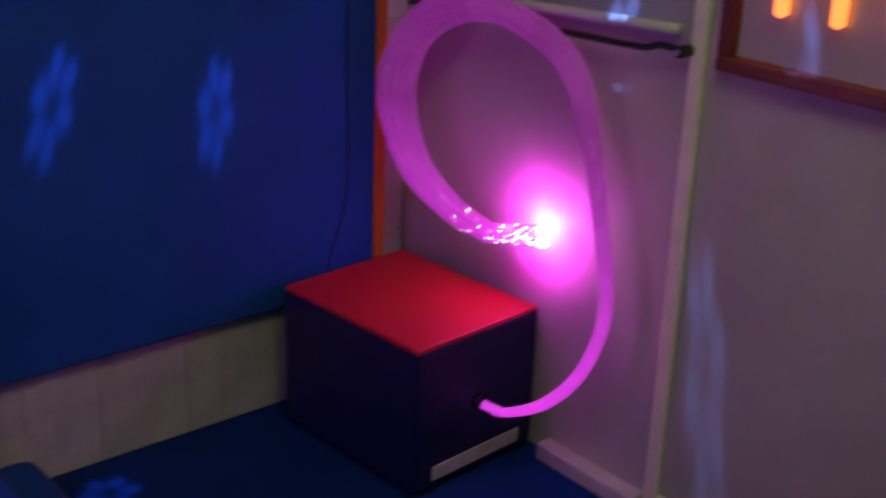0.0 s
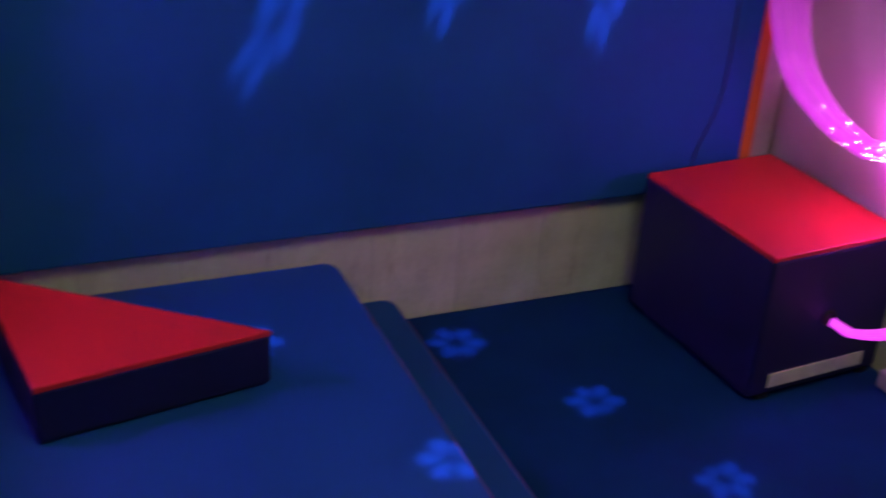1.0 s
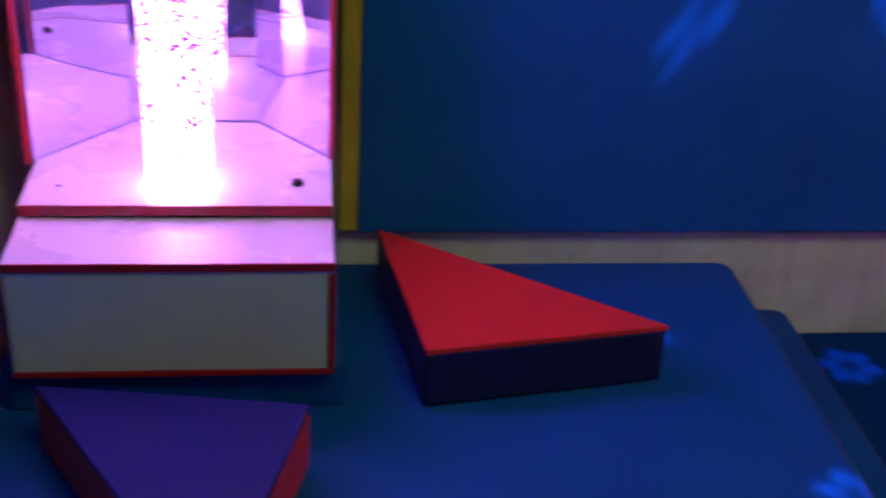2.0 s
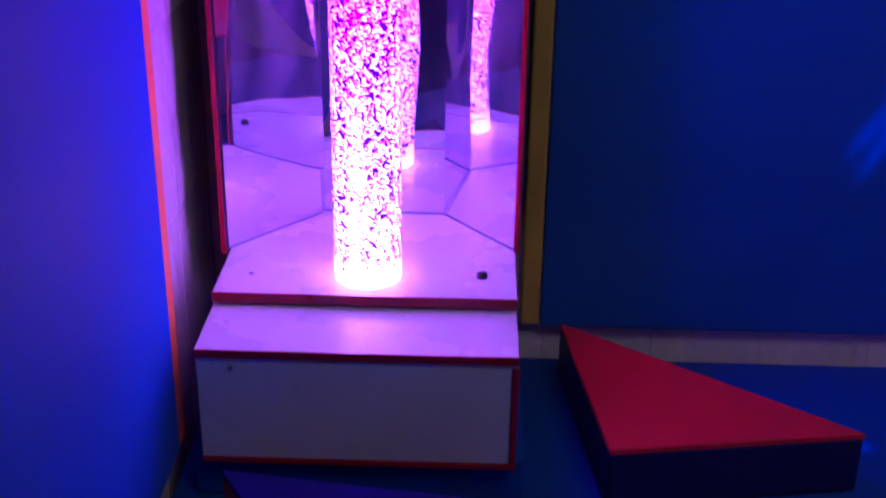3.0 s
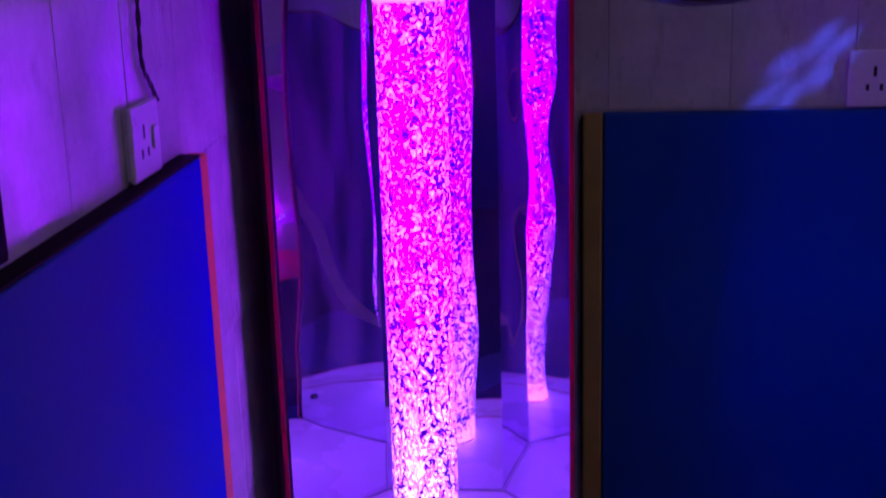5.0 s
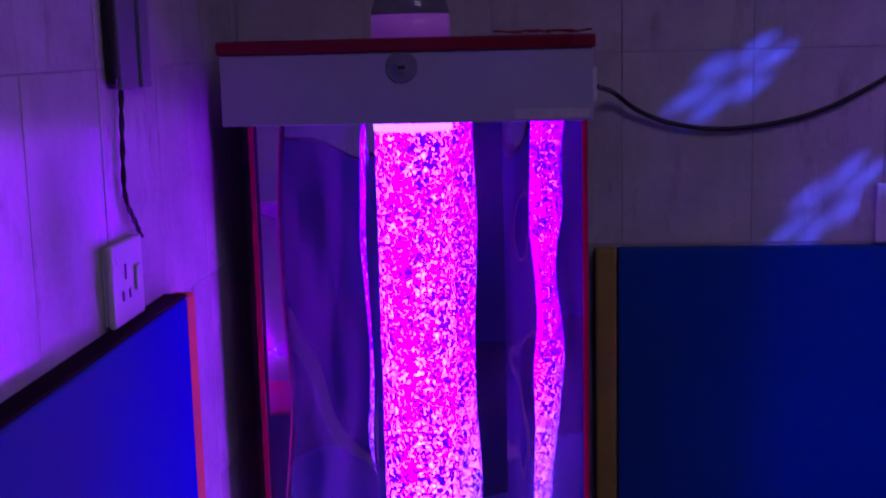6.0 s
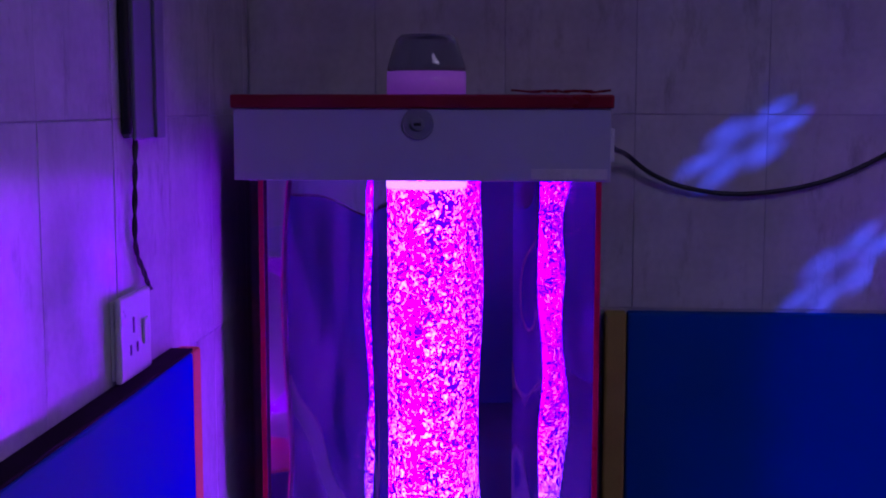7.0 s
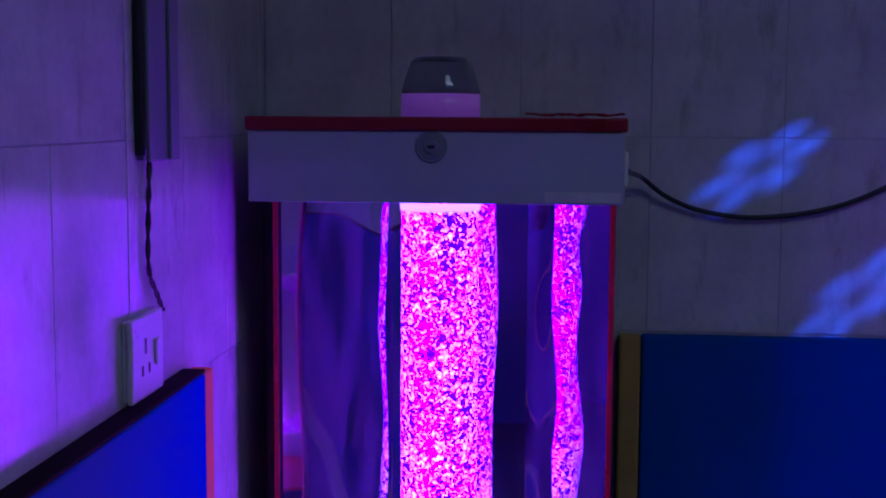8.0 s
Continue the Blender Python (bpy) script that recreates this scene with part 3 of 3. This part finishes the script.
panel = thing("framed_pane", (0, 0, 0), "brown wooden frame with glowing orange bars for a reflection in its pane", "wall lamp")
Y0, Y1, Z0F, Z1F = -0.872, -1.62, 0.912, 1.60
for lo, hi in (((Y0 - 0.026, Z0F + 0.026), (Y0, Z1F - 0.026)), ((Y1, Z0F + 0.026), (Y1 + 0.026, Z1F - 0.026))):
    part("frame_side", block((RIGHT - 0.03, lo[0], lo[1]), (RIGHT - 0.0005, hi[0], hi[1]), 0.004), WOOD, panel)
for z in (Z0F, Z1F - 0.0255):
    part("frame_rail", block((RIGHT - 0.03, Y1, z), (RIGHT - 0.0005, Y0, z + 0.0255), 0.004), WOOD, panel)
part("backing", block((RIGHT - 0.008, Y1 + 0.0265, Z0F + 0.0265), (RIGHT - 0.001, Y0 - 0.0265, Z1F - 0.0265)), LILAC, panel, "pale lilac backing")
# Glowing bars stand in for orange lights mirrored in the pane.
for k in range(6):
    part("glow_tube", turned([(0.004, 1.018), (0.012, 1.024), (0.012, 1.50), (0.004, 1.506)], (RIGHT - 0.021, -0.983 - 0.104 * k, 0.0), 16), GLOW_ORANGE, panel, "orange glowing bar for a reflected light", True)

# Sockets, trunking, cables


def socket_outlet(at, rz, wide, label):
    """A flush wall plate with three pin slots and a rocker switch; it faces -y before it is turned."""
    ob = thing("socket_outlet", at, label, "socket", "wall sockets", rz)
    part("back_box", block((-wide / 2 + 0.003, -0.005, -0.043), (wide / 2 - 0.003, -0.0005, 0.043), 0.001), WHITE_PLASTIC, ob)
    part("plate", block((-wide / 2, -0.013, -0.046), (wide / 2, -0.0053, 0.046), 0.003, 3), WHITE_PLASTIC, ob, "white plastic plate")
    cx = -wide / 2 + 0.042
    for dx, dz, h in ((0.0, 0.012, 0.017), (-0.011, -0.014, 0.011), (0.011, -0.014, 0.011)):
        part("pin_slot", block((cx + dx - 0.0027, -0.0136, dz - h / 2), (cx + dx + 0.0027, -0.0131, dz + h / 2)), BLACK, ob, "dark pin slot")
    part("switch", block((wide / 2 - 0.034, -0.017, -0.015), (wide / 2 - 0.018, -0.0132, 0.015), 0.002), WHITE_PLASTIC, ob, "white rocker switch")
    return ob


socket_outlet((0.513, 0.0, 1.198), 0, 0.122, "white wall socket with switch just above the wall pad")
socket_outlet((LEFT, -0.612, 1.217), 90, 0.104, "white wall socket with switch on the tiled wall")
trunk = thing("cable_trunking", (0, 0, 0), "dusty grey rectangular cable trunking on the wall", "trunking")
part("channel", block((LEFT + 0.0005, -0.604, 1.4305), (LEFT + 0.009, -0.484, 2.49), 0.002), GREY_PLASTIC, trunk)
part("cover", block((LEFT + 0.0093, -0.598, 1.4285), (LEFT + 0.014, -0.488, 2.489), 0.002), GREY_PLASTIC, trunk, "ridged snap-on cover")
part("ridge", block((LEFT + 0.0142, -0.534, 1.430), (LEFT + 0.0180, -0.526, 2.488), 0.001), GREY_PLASTIC, trunk)
rng = random.Random(3)
lead = smooth_path([(LEFT + 0.007, -0.580, 1.43), (LEFT + 0.006, -0.584, 1.37), (LEFT + 0.006, -0.586, 1.31), (LEFT + 0.007, -0.562, 1.278), (LEFT + 0.008, -0.545, 1.256)], 6)
socket_cable = thing("cable", (0, 0, 0), "twisted dark cable from trunking to wall socket", "cable", "cables")
for k in (0, 1):
    part("wire", hose([p + Vector((0.0015 * math.sin(i * 1.1 + 3.14 * k), 0.0022 * math.cos(i * 1.1 + 3.14 * k), 0)) for i, p in enumerate(lead)], 0.0019, 6), BLACK, socket_cable)
drop = thing("cable", (0, 0, 0), "black cable running down beside the trunking", "cable", "cables")
part("wire", hose(smooth_path([(LEFT + 0.0075, -0.609, 2.49), (LEFT + 0.0075, -0.611, 1.9), (LEFT + 0.0075, -0.610, 1.6), (LEFT + 0.0075, -0.610, 1.50), (LEFT + 0.0075, -0.608, 1.436)], 8), 0.006, 8), BLACK, drop, "", True)
sag = thing("cable", (0, 0, 0), "black mains cable hanging in a curve from the hood", "cable", "cables")
part("wire", hose(smooth_path([(0.012, -0.32, 1.413), (0.026, -0.17, 1.404), (0.050, -0.04, 1.392), (0.090, -0.02, 1.362), (0.148, -0.014, 1.340), (0.232, -0.012, 1.332), (0.340, -0.012, 1.349), (0.436, -0.012, 1.391), (0.56, -0.012, 1.47), (0.70, -0.010, 1.60)], 8), 0.0038, 8), BLACK, sag, "", True)
thin = thing("cable", (0, 0, 0), "thin dark wire hanging down the blue pad", "cable", "cables")
part("wire", hose(smooth_path([(1.665, -0.0325, 1.16), (1.657, -0.0325, 0.83), (1.661, -0.0325, 0.58), (1.651, -0.0325, 0.45), (1.610, -0.0335, 0.335), (1.60, -0.036, 0.2)], 6), 0.0016, 6), BLACK, thin)

# Pattern projector near the ceiling: a shell with flower-shaped holes round a small bulb
projector = thing("pattern_projector", tuple(PROJECTOR), "small dark pattern projector ball hung from the ceiling", "projector")
TARGETS = [(0.61, 0.0, 0.62), (0.98, 0.0, 0.70), (1.33, 0.0, 0.64), (0.235, 0.0, 1.41), (0.385, 0.0, 1.215), (0.756, -0.697, 0.174), (0.53, -0.26, 0.174), (1.02, -0.12, 0.0),
           (1.20, -0.403, 0.0), (1.31, -0.70, 0.0), (1.83, -1.02, 0.98), (1.83, -0.64, 0.985), (1.83, -0.90, 0.40)]


def projector_shell():
    dirs = [(Vector(t) - PROJECTOR).normalized() for t in TARGETS]
    b = bmesh.new()
    bmesh.ops.create_icosphere(b, subdivisions=5, radius=0.09)
    gap = math.cos(radians(4.2))
    bmesh.ops.delete(b, geom=[f for f in b.faces if any(f.calc_center_median().normalized().dot(d) > gap for d in dirs)], context="FACES")
    for d in dirs:
        u = d.orthogonal().normalized()
        v = d.cross(u)
        rings, n, rows = [], 48, 22
        for i in range(rows + 1):
            ang = radians(7.0) * (i / rows) ** 1.6
            rings.append([b.verts.new(0.086 * (math.cos(ang) * d + math.sin(ang) * (math.cos(2 * math.pi * k / n) * u + math.sin(2 * math.pi * k / n) * v))) for k in range(n)])
        for i in range(rows):
            mid = math.degrees(radians(7.0) * ((i + 0.5) / rows) ** 1.6)
            for k in range(n):
                petal = math.cos(6 * math.pi * 2 * (k + 0.5) / n)
                if 0.50 + 0.16 * petal < mid < 1.12 + 0.42 * petal:
                    continue
                b.faces.new((rings[i][k], rings[i][(k + 1) % n], rings[i + 1][(k + 1) % n], rings[i + 1][k]))
    return b


part("shell", projector_shell(), BLACK, projector, "dark shell with flower-shaped holes")
part("stem", turned([(0.008, 0.09), (0.008, 0.24), (0.03, 0.245), (0.03, 0.2495)], n=20), BLACK, projector)

# Wall tiles
TILES = {}


def tile_mesh(w, h):
    key = (round(w, 3), round(h, 3))
    if key not in TILES:
        g = 0.0007
        b = block((g, 0.0, g), (w - g, 0.007, h - g))
        bmesh.ops.bevel(b, geom=[e for e in b.edges if all(abs(v.co.y) < 1e-6 for v in e.verts)], offset=0.0005, segments=1, affect="EDGES")
        TILES[key] = mesh_of("wall_tile", b, TILE)
    return TILES[key]


def lay_tiles(wall, spans, levels, m):
    for a, b in spans:
        for lo, hi in levels:
            if b - a > 0.006:
                ob = new("wall_tile", tile_mesh(b - a, hi - lo))
                ob.parent = wall
                ob.matrix_world = m @ Matrix.Translation((a, rng.uniform(-0.0004, 0.0004), lo)) @ pose(0, 0, 0, rng.uniform(-0.12, 0.12), 0, rng.uniform(-0.15, 0.15))


def cuts(start, step, lo, hi):
    edges = [lo] + [start + step * k for k in range(-30, 31) if lo + 0.002 < start + step * k < hi - 0.002] + [hi]
    return list(zip(edges, edges[1:]))


HIGH = [(1.152, 1.452), (1.452, 1.752), (1.752, 2.052), (2.052, 2.352), (2.352, 2.498)]
LOW = [(0.001, 0.252)]
MIDDLE = [(0.252, 0.552), (0.552, 0.852), (0.852, 1.152)]
across = cuts(-0.135, 0.2, LEFT + 0.001, RIGHT - 0.001)
lay_tiles(wall_back, across, HIGH, Matrix())
lay_tiles(wall_back, [c for c in across if c[1] > 0.06], LOW, Matrix())
lay_tiles(wall_back, across[-2:], MIDDLE, Matrix())
lay_tiles(wall_back, [c for c in across if c[0] < 0.02], MIDDLE, Matrix())
along = cuts(0.035, 0.2, 0.002, 4.19)
turn_left = Matrix.Translation((LEFT, 0, 0)) @ Matrix(((0, -1, 0, 0), (-1, 0, 0, 0), (0, 0, 1, 0), (0, 0, 0, 1)))
lay_tiles(wall_left, along, HIGH, turn_left)
lay_tiles(wall_left, along[:3], LOW + MIDDLE, turn_left)
